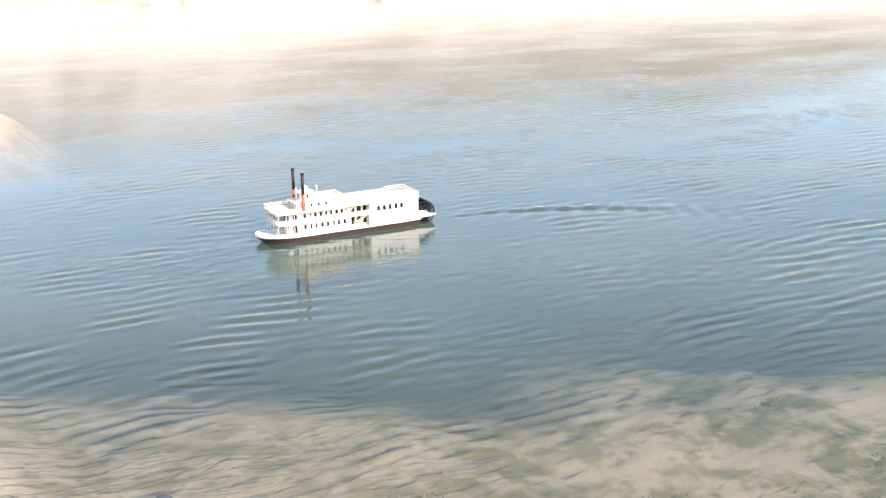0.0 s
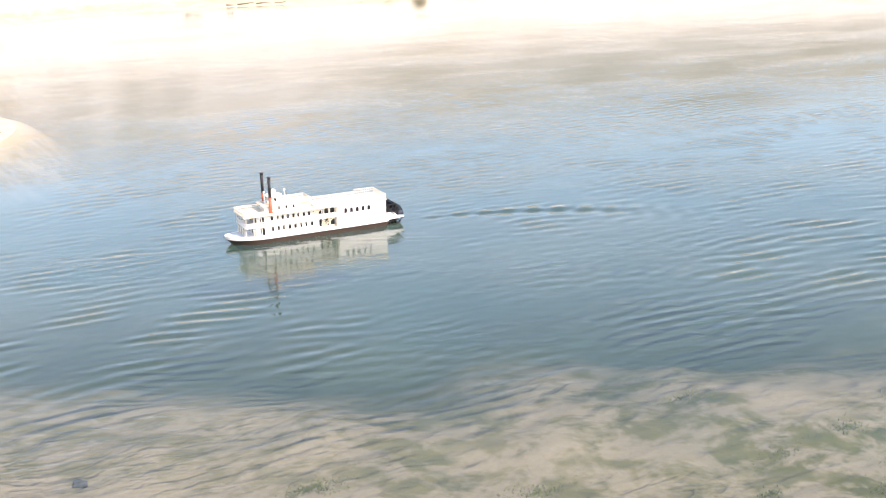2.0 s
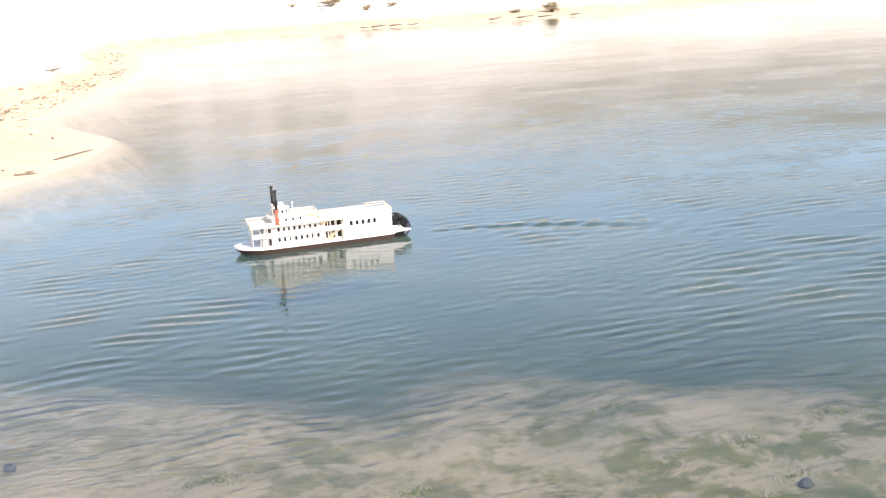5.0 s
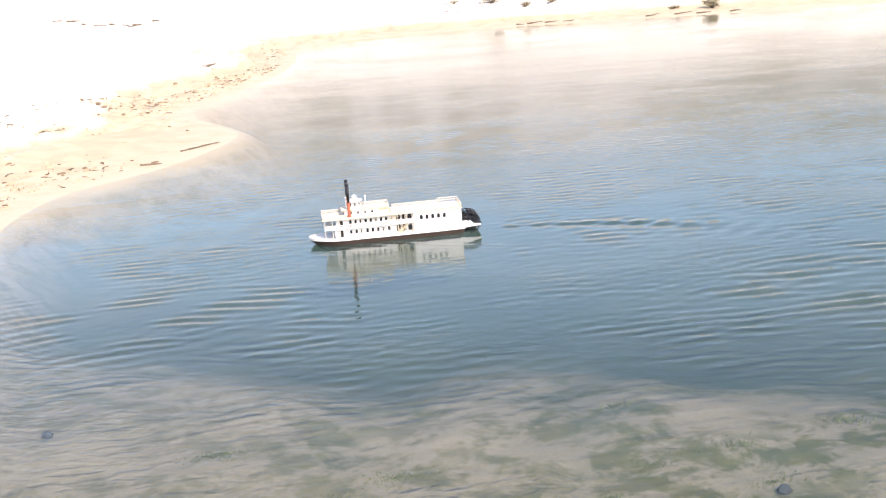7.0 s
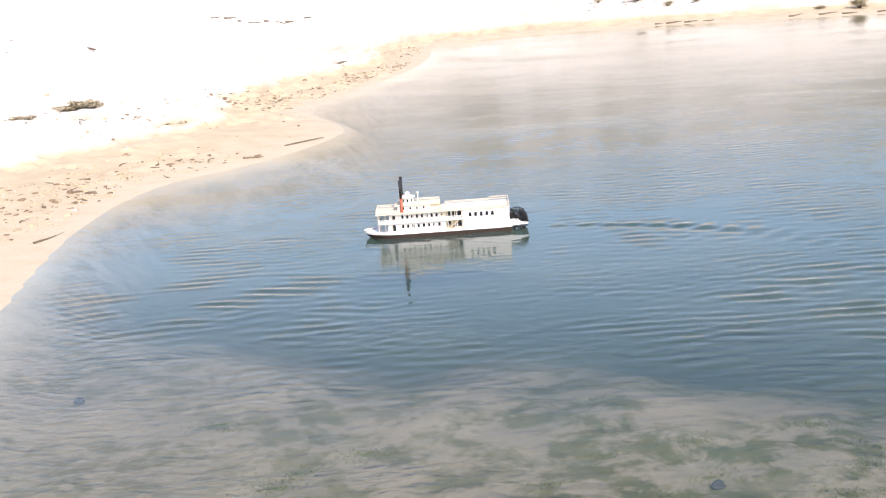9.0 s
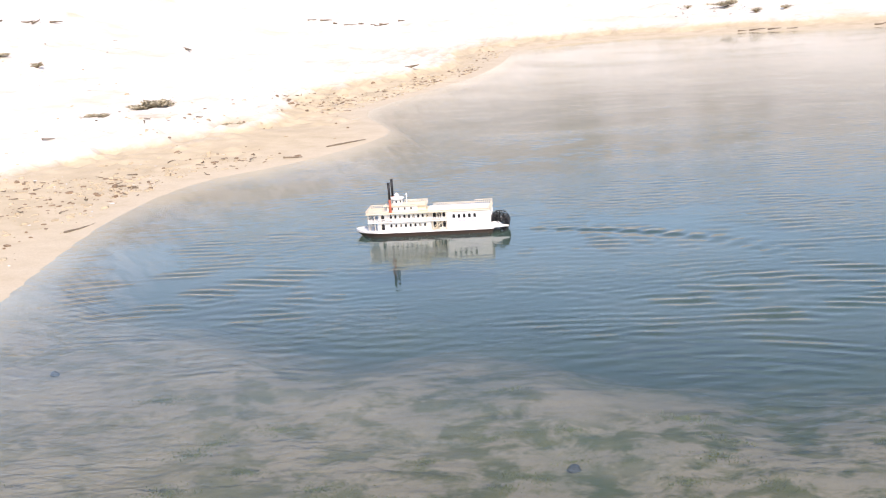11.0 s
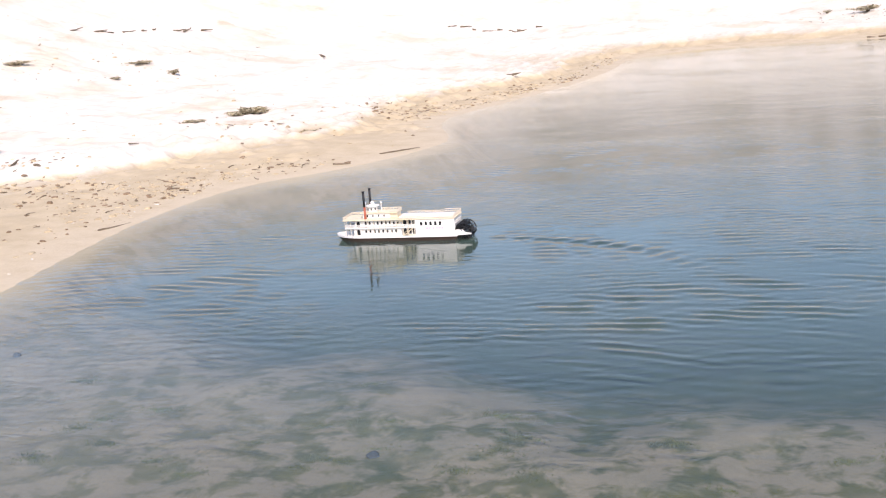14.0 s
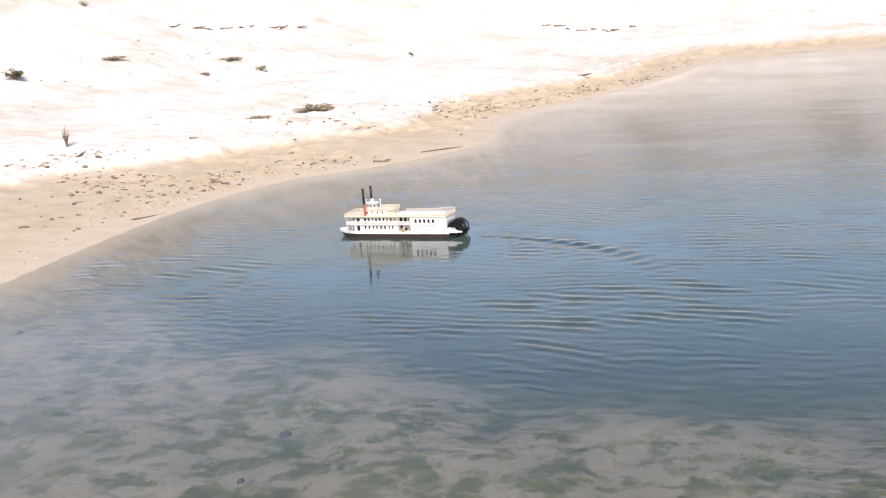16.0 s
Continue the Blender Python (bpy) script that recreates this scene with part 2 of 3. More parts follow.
def ground_height(x, y):
    s = shore_distance(x, y)
    # a damp apron by the water, a low crumbling lip, then the dry beach and the bluff behind it
    lip = 1.10 + 0.85 * (1 - smooth01(y, 12.2, 13.6)) + 1.15 * (1 - smooth01(y, 7.6, 10.4)) + 0.22 * waves(x, y, 6, 0.5, 1.3, 14) + 0.45 * waves(x, y, 7, 2.0, 5.0, 12)
    land = 0.055 * np.clip(s, 0, 1.5) + 0.035 * np.clip(s - 1.5, 0, 30) + 0.10 * smooth01(s, lip - 0.18, lip + 0.30)
    far = np.degrees(np.arctan2(x + 1.5, y))
    rise = 7.2 * smooth01(s, 7, 29) * smooth01(y, 4, 18) * (1 - 0.45 * smooth01(far, 34, 50))
    rough = smooth01(s, lip - 0.9, lip - 0.1) * (1 - 0.6 * smooth01(s, lip + 0.5, lip + 2.0))
    bumps = smooth01(s, 0.6, 2.8) * (0.026 * waves(x, y, 3, 0.35, 1.1, 16) + 0.05 * waves(x, y, 4, 2.0, 6.0, 12))
    bumps = bumps + rough * (0.034 * waves(x, y, 5, 0.18, 0.5, 22) + 0.018 * waves(x, y, 15, 0.13, 0.24, 22)) + smooth01(s, 0.1, 0.6) * 0.004 * waves(x, y, 16, 0.12, 0.3, 18)
    d = np.clip(-s, 0, 50)
    # a shallow shelf along the near bank, its edge wandering
    edge = 3.95 + 0.55 * np.clip(-0.8 - x, 0, 2.5) + 0.16 * waves(x, y * 0.5, 8, 0.9, 3.0, 14) + 0.40 * np.exp(-((x + 0.6) / 0.7) ** 2) - 0.25 * np.exp(-((x - 0.6) / 0.5) ** 2)
    shelf = smooth01(y, edge - 0.2, edge + 1.6)
    bed = -np.minimum(0.32 * d, 0.16) - 0.30 * shelf * smooth01(d, 0.05, 0.75)
    bed = bed + 0.02 * waves(x, y, 9, 0.3, 1.2, 14) * smooth01(d, 0.2, 1.0)
    return np.where(s > 0, land + rise + bumps, bed)


def steps(*spans):
    """Coordinates of uneven spacing: (from, to, step) one after another."""
    out = []
    for a, b, step in spans:
        out += list(np.linspace(a, b, max(2, int(round((b - a) / step)) + 1))[:-1])
    return np.array(out + [spans[-1][1]])


def sheet(name, xs, ys, height, material):
    gx, gy = np.meshgrid(xs, ys)
    gz = height(gx, gy)
    nx, ny = len(xs), len(ys)
    verts = np.stack([gx, gy, gz], -1).reshape(-1, 3)
    i = (np.arange(ny - 1)[:, None] * nx + np.arange(nx - 1)[None]).ravel()
    faces = np.stack([i, i + 1, i + nx + 1, i + nx], 1)
    me = bpy.data.meshes.new(name)
    me.vertices.add(len(verts))
    me.vertices.foreach_set("co", verts.ravel().astype(np.float32))
    me.loops.add(faces.size)
    me.loops.foreach_set("vertex_index", faces.ravel().astype(np.int32))
    me.polygons.add(len(faces))
    me.polygons.foreach_set("loop_start", (np.arange(len(faces)) * 4).astype(np.int32))
    me.update(calc_edges=True)
    me.materials.append(material)
    me.shade_smooth()
    return new(name, me)


ground = sheet("ground", steps((-900, -100, 100), (-100, -30, 5), (-30, -14, 0.6), (-14, -9, 0.12), (-9, -1.5, 0.055), (-1.5, 4, 0.1), (4, 14, 0.3), (14, 40, 1.0), (40, 100, 6), (100, 900, 100)),
               steps((-600, -60, 60), (-60, -6, 4), (-6, 2, 0.3), (2, 4, 0.09), (4, 20, 0.06), (20, 32, 0.15), (32, 60, 0.8), (60, 120, 6), (120, 1500, 120)), ground_height, M_GROUND)
tagged(ground, "pale sandy beach and silty pond bed", "ground", kind="structure")

BOAT = (-1.43, 7.14)


def water_height(x, y):
    """Long low wind ripples in patches, and the trail of wavelets behind the boat."""
    rng = np.random.RandomState(21)
    near = smooth01(x, -7, -5.5) * (1 - smooth01(x, 5, 7)) * smooth01(y, 1.5, 3) * (1 - smooth01(y, 15, 19))
    z = np.zeros_like(x)
    bend = 0.05 * waves(x, y, 30, 1.0, 2.6, 12)
    for k in range(6):
        patch = smooth01(waves(x * 0.55, y, 31 + k, 0.5, 1.9, 14), 0.0, 0.95)
        part_z = np.zeros_like(x)
        for _ in range(6):
            a = math.radians(rng.normal(94, 19))
            f = 6.283 / rng.uniform(0.075, 0.14)
            part_z += np.sin(f * (x * math.cos(a) + (y + bend) * math.sin(a)) + rng.uniform(0, 6.283)) / f
        z += part_z * patch * 0.019
    z *= 0.30 + 0.70 * smooth01(y, 3.6, 4.8)
    calm = 1 - 0.8 * np.exp(-(((x - BOAT[0]) / 0.9) ** 2 + ((y - BOAT[1] + 0.5) / 0.9) ** 2) ** 2)
    z *= calm * (1 - 0.42 * smooth01(y, 8.0, 11.0)) * smooth01(-shore_distance(x, y), 0.3, 2.2)
    # wake: a row of short wavelets from the stern, bending round to the near bank
    u = x - (BOAT[0] + 0.5)
    radius = 2.2
    ox, oy = BOAT[0] + 0.56, BOAT[1] - 0.02 - radius
    rho, phi = np.hypot(x - ox, y - oy), np.arctan2(y - oy, x - ox)
    along = (1.5708 - phi) * radius
    w = 0.026 + 0.034 * np.clip(along, 0, 4)
    trail = np.exp(-((rho - radius) / w) ** 2) * smooth01(along, 0.0, 0.2) * (1 - smooth01(along, 1.4, 2.5)) * (phi > -1.6)
    dash = 0.5 + 0.5 * np.sin(6.283 / 0.16 * along)
    z += trail * dash * 0.32 * (rho - radius) * (1 - smooth01(along, 0.8, 1.8))
    z += trail * smooth01(along, 0.3, 1.2) * 0.004 * np.sin(6.283 / 0.16 * along + 9 * (rho - radius))
    # old rings spreading where the boat turned
    for cx, cy, size, high in ((0.45, 4.9, 0.75, 0.0042), (1.2, 5.4, 0.7, 0.003), (-2.7, 5.9, 0.8, 0.0042), (-2.8, 7.0, 0.7, 0.0022), (1.5, 6.2, 0.6, 0.003)):
        r = np.hypot((x - cx) * 0.7, (y - cy) * 1.15 + 1.3) + 0.03 * waves(x, y, 78, 0.5, 1.5, 10)
        z += high * smooth01(waves(x * 0.7, y, 77, 0.25, 0.9, 14), -0.3, 0.9) * np.exp(-(np.hypot(x - cx, y - cy) / size) ** 2) * np.sin(6.283 / 0.13 * r)
    # bow wave
    for side in (-1, 1):
        arm = np.abs(y - BOAT[1] - side * (0.02 + 0.42 * (u + 1.0)))
        z += 0.0025 * np.exp(-(arm / 0.05) ** 2) * smooth01(u, -1.05, -0.8) * (1 - smooth01(u, -0.5, 0.8)) * np.cos(arm * 90)
    return z * near


water = sheet("water", steps((-7, -6, 0.2), (-6, 5, 0.035), (5, 12, 0.3), (12, 30, 2)), steps((-2.5, 2, 0.3), (2, 12, 0.018), (12, 19, 0.05), (19, 30, 0.5)), water_height, M_WATER)
# water depth at each vertex, for the scattered-light colour in M_WATER
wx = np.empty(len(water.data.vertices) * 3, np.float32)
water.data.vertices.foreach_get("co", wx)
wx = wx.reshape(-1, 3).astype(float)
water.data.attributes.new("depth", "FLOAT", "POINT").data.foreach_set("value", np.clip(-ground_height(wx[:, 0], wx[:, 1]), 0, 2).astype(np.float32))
tagged(water, "calm clear pond water with small wind ripples", "water", kind="structure")


# ------------------------------------------------------------------ the model paddle steamer
boat = tagged(new("paddle_steamer"), "white model paddle steamer with two tall chimneys, afloat on pond", "model boat")
HB = 0.105  # half the beam


def hull_half(x):
    if x < -0.30:
        u = min(1.0, (-0.30 - x) / 0.25)
        return HB * math.sqrt(max(0.0, 1 - u ** 2.4))
    return HB - 0.012 * max(0.0, (x - 0.2) / 0.3) ** 2


def hull_ring(grow=0.0, tail=0.44):
    xs = [-0.55 + 0.25 * (i / 14) ** 1.8 for i in range(15)] + [-0.2, -0.1, 0, 0.1, 0.2, 0.3, 0.38, tail]
    left = [(x, -hull_half(x) - (grow if hull_half(x) > 0 else 0)) for x in xs]
    left[0] = (-0.55 - grow, 0.0)
    return left + [(x, -y) for x, y in left[:0:-1]]


def loft(rings):
    """Skin rings of equal length, given as (outline, z, scale, shift), and cap both ends."""
    bm = bmesh.new()
    rows = [[bm.verts.new((x * s + dx, y * s, z + lift * max(0.0, -x - 0.3) ** 2)) for x, y in ring] for ring, z, s, dx, lift in rings]
    n = len(rows[0])
    for a, b in zip(rows, rows[1:]):
        for i in range(n):
            bm.faces.new((a[i], a[(i + 1) % n], b[(i + 1) % n], b[i]))
    bm.faces.new(rows[0][::-1])
    bm.faces.new(rows[-1])
    bmesh.ops.recalc_face_normals(bm, faces=bm.faces[:])
    return bm


part("hull", loft([(hull_ring(), -0.045, 0.90, 0.012, 0.2), (hull_ring(), -0.01, 0.95, 0.008, 0.15), (hull_ring(), 0.026, 1.0, 0, 0.1)]), M_BROWN, boat, "dark brown painted hull")
part("main_deck", loft([(hull_ring(0.005), 0.026, 1, 0, 0.15), (hull_ring(0.005), 0.034, 1, 0, 0.2)]), M_WHITE, boat, "white main deck edge")
bm = bmesh.new()
ring_out, ring_in = hull_ring(0.005), hull_ring(-0.004)
front = [i for i, p in enumerate(ring_out) if p[0] < -0.37]
order = [i for i in front if i > len(ring_out) // 2] + [i for i in front if i <= len(ring_out) // 2]
prev = None
for i in order:
    x, y = ring_out[i]
    xi, yi = ring_in[i]
    lift = 0.2 * max(0.0, -x - 0.3) ** 2
    top = 0.038 + 0.22 * max(0.0, -x - 0.3) ** 2
    now = [bm.verts.new(p) for p in ((x, y, 0.028 + lift), (x, y, top), (xi, yi, top), (xi, yi, 0.028 + lift))]
    if prev:
        for k in range(4):
            bm.faces.new((prev[k], now[k], now[(k + 1) % 4], prev[(k + 1) % 4]))
    prev = now
bmesh.ops.recalc_face_normals(bm, faces=bm.faces[:])
part("bow_bulwark", bm, M_WHITE, boat)


def block(name, x0, x1, h, z0, z1, material, label="", width=0.002, parent=boat):
    bm = bmesh.new()
    box(bm, x0, x1, -h, h, z0, z1)
    bevel(bm, width)
    return part(name, bm, material, parent, label)


lower_cabin = block("lower_cabin", -0.385, 0.0, 0.084, 0.032, 0.098, M_WHITE)
upper_cabin = block("upper_cabin", -0.375, 0.0, 0.080, 0.106, 0.160, M_WHITE)
gallery_wall = block("gallery_wall", 0.0, 0.115, 0.058, 0.032, 0.160, M_CREAM, "cream wall of the open gallery")
stern_house = block("stern_house", 0.115, 0.425, 0.101, 0.032, 0.162, M_WHITE, "tall white stern house")
block("upper_deck", -0.452, 0.115, 0.103, 0.098, 0.105, M_WHITE, width=0.0015)
roof = block("roof", -0.462, 0.430, 0.109, 0.161, 0.169, M_CREAM, "cream upper roof deck", width=0.002)
texas_house = block("texas_house", -0.315, -0.095, 0.052, 0.169, 0.208, M_WHITE)
block("texas_roof", -0.335, -0.03, 0.066, 0.208, 0.2145, M_CREAM, "cream small roof", width=0.0015)
block("roof_box", -0.095, -0.035, 0.045, 0.169, 0.2075, M_CREAM)
block("clerestory", -0.02, 0.41, 0.060, 0.169, 0.181, M_WHITE, "long low white skylight box")

# pilot house
bm = bmesh.new()
prism(bm, [(0.040 * math.cos(a), 0.036 * math.sin(a)) for a in [math.radians(22.5 + 45 * i) for i in range(8)]], "z", 0.2145, 0.256)
bmesh.ops.translate(bm, verts=bm.verts[:], vec=(-0.245, 0, 0))
pilot = part("pilot_house", bm, M_WHITE, boat)
bm = bmesh.new()
for z0, z1, r0, r1 in ((0.256, 0.261, 0.052, 0.052), (0.261, 0.272, 0.044, 0.018), (0.272, 0.284, 0.014, 0.014), (0.284, 0.296, 0.018, 0.002)):
    rod(bm, (-0.245, 0, z0), (-0.245, 0, z1), r0, r1, 12)
part("pilot_roof", bm, M_WHITE, boat, "white domed pilot house roof")
for x in (-0.300, -0.175):
    bm = bmesh.new()
    rod(bm, (x, 0, 0.2145), (x, 0, 0.280), 0.004, 0.003)
    bmesh.ops.create_uvsphere(bm, u_segments=8, v_segments=6, radius=0.007, matrix=Matrix.Translation((x, 0, 0.282)))
    part("finial", bm, M_WHITE, boat)


# windows: an arched dark pane in a thin frame, lying on a side wall
def window_meshes(w, h):
    arch = [(w / 2 * math.cos(a), h * 0.5 - w / 2 + w / 2 * math.sin(a)) for a in [math.pi * i / 6 for i in range(7)]]
    shape = [(w / 2, -h / 2)] + arch + [(-w / 2, -h / 2)]
    bm = bmesh.new()
    prism(bm, shape, "y", 0.0, 0.0012)
    pane = bpy.data.meshes.new("pane")
    bm.to_mesh(pane)
    bm.free()
    pane.materials.append(M_PANE)
    bm = bmesh.new()
    g = 1.22
    outer = [(x * g, z * (1 + (g - 1) * w / h)) for x, z in shape]
    n = len(shape)
    for y in (0.0, 0.0024):
        for p in outer:
            bm.verts.new((p[0], y, p[1]))
        for p in shape:
            bm.verts.new((p[0], y, p[1]))
    v = list(bm.verts)
    for i in range(n):
        j = (i + 1) % n
        o, s, o2, s2 = i, n + i, 2 * n + i, 3 * n + i
        oj, sj, o2j, s2j = j, n + j, 2 * n + j, 3 * n + j
        for q in ((o, oj, sj, s), (o2, s2, s2j, o2j), (o, o2, o2j, oj), (s, sj, s2j, s2)):
            bm.faces.new([v[k] for k in q])
    bmesh.ops.recalc_face_normals(bm, faces=bm.faces[:])
    rim = bpy.data.meshes.new("window_frame")
    bm.to_mesh(rim)
    bm.free()
    rim.materials.append(M_WHITE)
    return pane, rim


def put_window(meshes, parent, x, y, z, turn):
    """turn: degrees about z; 0 looks to +y."""
    pane, rim = meshes
    holder = new("window", rim)
    holder.parent = parent
    holder.matrix_local = pose(x, y, z, 0, 0, turn)
    glass = new("pane", pane)
    glass.parent = holder
    return holder


W_SMALL = window_meshes(0.0155, 0.025)
W_BIG = window_meshes(0.019, 0.030)
W_DOOR = window_meshes(0.026, 0.044)
W_TINY = window_meshes(0.012, 0.018)
for side in (-1, 1):
    turn = 180 if side < 0 else 0
    for i in range(9):
        put_window(W_SMALL, upper_cabin, -0.285 + 0.0325 * i, side * 0.080, 0.138, turn)
    for i in range(8):
        put_window(W_SMALL, lower_cabin, -0.285 + 0.0345 * i, side * 0.084, 0.075, turn)
    for i in range(3):
        put_window(W_DOOR, gallery_wall, 0.022 + 0.036 * i, side * 0.058, 0.132, turn)
        put_window(W_DOOR, gallery_wall, 0.022 + 0.036 * i, side * 0.058, 0.066, turn)
    for i in range(5):
        put_window(W_BIG, stern_house, 0.165 + 0.037 * i, side * 0.101, 0.130, turn)
    for i in range(4):
        put_window(W_TINY, texas_house, -0.275 + 0.045 * i, side * 0.052, 0.189, turn)
    put_window(W_DOOR, upper_cabin, -0.345, side * 0.080, 0.131, turn)
    put_window(W_DOOR, lower_cabin, -0.345, side * 0.084, 0.068, turn)
for y in (-0.05, 0.0, 0.05):
    put_window(W_DOOR, upper_cabin, -0.375, y, 0.131, 90)
    put_window(W_DOOR, lower_cabin, -0.385, y, 0.068, 90)
for i in range(5):
    put_window(W_SMALL, stern_house, 0.425, -0.07 + 0.035 * i, 0.130, -90)
for y in (-0.02, 0.02):
    put_window(W_TINY, texas_house, -0.315, y, 0.189, 90)
for a in range(0, 360, 45):
    r = math.radians(a)
    put_window(W_TINY, pilot, -0.245 + 0.0372 * math.cos(r), 0.0335 * math.sin(r), 0.237, a - 90)

# faded lettering on the stern house, as plain bars
rng = random.Random(5)
for side in (-1, 1):
    x = 0.195
    for word in (4, 1, 5):
        for _ in range(word):
            bm = bmesh.new()
            w = rng.uniform(0.0075, 0.0105)
            box(bm, x, x + w, side * 0.101, side * 0.1022, 0.087, 0.099 + rng.uniform(-0.001, 0.001))
            part("letter_bar", bm, M_LETTER, stern_house, "faded mauve lettering bar")
            x += w + 0.0035
        x += 0.008

# deck posts and rails
POST_X = [-0.447 + 0.0463 * i for i in range(13)]
for side in (-1, 1):
    for x in POST_X:
        bm = bmesh.new()
        rod(bm, (x, side * 0.099, 0.105), (x, side * 0.099, 0.161), 0.0022, sides=6)
        part("post", bm, M_RAIL, boat)
    for x in POST_X:
        bm = bmesh.new()
        y = side * min(0.099, hull_half(x) - 0.004)
        rod(bm, (x, y, 0.032), (x, y, 0.098), 0.0024, sides=6)
        part("post", bm, M_RAIL, boat)
for x, z0, z1, deck in ((-0.448, 0.105, 0.161, 0.099), (-0.445, 0.032, 0.098, 0.08)):
    for y in (-0.6 * deck, 0.0, 0.6 * deck):
        bm = bmesh.new()
        rod(bm, (x, y, z0), (x, y, z1), 0.0022, sides=6)
        part("post", bm, M_RAIL, boat)


def rail(name, a, b, z, height, gap, material=M_WHITE, thick=0.0024):
    """A low railing from a to b in plan: two bars and balusters."""
    bm = bmesh.new()
    a, b = Vector((*a, z)), Vector((*b, z))
    up = Vector((0, 0, height))
    rod(bm, a + up, b + up, thick, sides=6)
    rod(bm, a + up * 0.5, b + up * 0.5, thick * 0.7, sides=6)
    n = max(1, int((b - a).length / gap))
    for i in range(n + 1):
        p = a.lerp(b, i / n)
        rod(bm, p, p + up, thick * 0.7, sides=5)
    return part(name, bm, material, boat)


for side in (-1, 1):
    rail("railing", (-0.448, side * 0.0985), (0.115, side * 0.0985), 0.105, 0.020, 0.011)
    rail("railing", (-0.458, side * 0.105), (-0.31, side * 0.105), 0.169, 0.020, 0.013, M_RAIL)
    rail("railing", (0.0, side * 0.105), (0.30, side * 0.105), 0.169, 0.018, 0.013, M_RAIL)
    rail("railing", (0.30, side * 0.105), (0.425, side * 0.105), 0.169, 0.030, 0.013, M_RAIL)
    rail("railing", (-0.20, side * 0.063), (-0.035, side * 0.063), 0.2145, 0.015, 0.012, M_RAIL)
rail("railing", (-0.448, -0.0985), (-0.448, 0.0985), 0.105, 0.020, 0.011)
rail("railing", (-0.458, -0.105), (-0.458, 0.105), 0.169, 0.020, 0.013, M_RAIL)
rail("railing", (0.425, -0.105), (0.425, 0.105), 0.169, 0.030, 0.013, M_RAIL)
rail("railing", (-0.035, -0.063), (-0.035, 0.063), 0.2145, 0.015, 0.012, M_RAIL)

# stairs in the gallery and at the front
for side in (-1, 1):
    for x0, x1, z0, z1, y0, y1 in ((0.02, 0.10, 0.040, 0.105, 0.064, 0.094), (-0.055, 0.02, 0.105, 0.165, 0.084, 0.098)):
        bm = bmesh.new()
        for i in range(8):
            u = i / 8
            x = x0 + (x1 - x0) * u
            z = z0 + (z1 - z0) * u
            box(bm, x, x + (x1 - x0) / 8, side * y0, side * y1, z, z + 0.003)
        for y in (y0, y1):
            rod(bm, (x0, side * y, z0), (x1, side * y, z1), 0.002, sides=6)
            rod(bm, (x0, side * y, z0 + 0.016), (x1, side * y, z1 + 0.016), 0.0015, sides=6)
        part("stair", bm, M_CREAM, boat, "cream ship's stair")

# chimneys
for side in (-1, 1):
    bm = bmesh.new()
    rod(bm, (-0.286, side * 0.072, 0.105), (-0.286, side * 0.072, 0.262), 0.0092, sides=16)
    rod(bm, (-0.286, side * 0.072, 0.169), (-0.286, side * 0.072, 0.176), 0.0125, sides=16)
    chimney = part("chimney", bm, M_RUST, boat, "tall chimney, red below and black above", True)
    bm = bmesh.new()
    rod(bm, (-0.286, side * 0.072, 0.262), (-0.286, side * 0.072, 0.372), 0.0090, sides=16)
    rod(bm, (-0.286, side * 0.072, 0.350), (-0.286, side * 0.072, 0.353), 0.0105, sides=16)
    rod(bm, (-0.286, side * 0.072, 0.371), (-0.286, side * 0.072, 0.384), 0.0092, 0.0125, 16)
    part("chimney_top", bm, M_BLACK, chimney, "black chimney top", True)
bm = bmesh.new()
rod(bm, (-0.286, -0.072, 0.305), (-0.286, 0.072, 0.305), 0.0012, sides=6)
part("chimney_stay", bm, M_BLACK, boat)

# stern wheel with its beams and rudder
AX, AZ, WR = 0.480, 0.055, 0.068
wheel = tagged(new("paddle_wheel"), "black stern paddle wheel")
wheel.parent = boat
for y in (-0.068, 0.0, 0.068):
    bm = bmesh.new()
    n = 28
    for r0, r1 in ((WR - 0.006, WR), (WR * 0.55, WR * 0.55 + 0.005)):
        rows = [[bm.verts.new((AX + r * math.cos(6.2832 * i / n), y + dy, AZ + r * math.sin(6.2832 * i / n))) for i in range(n)] for r, dy in ((r0, -0.0015), (r1, -0.0015), (r1, 0.0015), (r0, 0.0015))]
        for k in range(4):
            for i in range(n):
                bm.faces.new((rows[k][i], rows[k][(i + 1) % n], rows[(k + 1) % 4][(i + 1) % n], rows[(k + 1) % 4][i]))
    for i in range(12):
        a = 6.2832 * i / 12
        rod(bm, (AX, y, AZ), (AX + WR * math.cos(a), y, AZ + WR * math.sin(a)), 0.0018, sides=5)
    bmesh.ops.recalc_face_normals(bm, faces=bm.faces[:])
    part("wheel_rim", bm, M_BLACK, wheel)
for i in range(16):
    a = 6.2832 * i / 16
    bm = bmesh.new()
    box(bm, WR * 0.45, WR * 1.06, -0.074, 0.074, -0.0015, 0.0015)
    bmesh.ops.transform(bm, matrix=Matrix.Translation((AX, 0, AZ)) @ Matrix.Rotation(-a, 4, "Y"), verts=bm.verts[:])
    part("paddle", bm, M_BLACK, wheel)
bm = bmesh.new()
rod(bm, (AX, -0.088, AZ), (AX, 0.088, AZ), 0.005, sides=10)
part("axle", bm, M_BLACK, wheel)
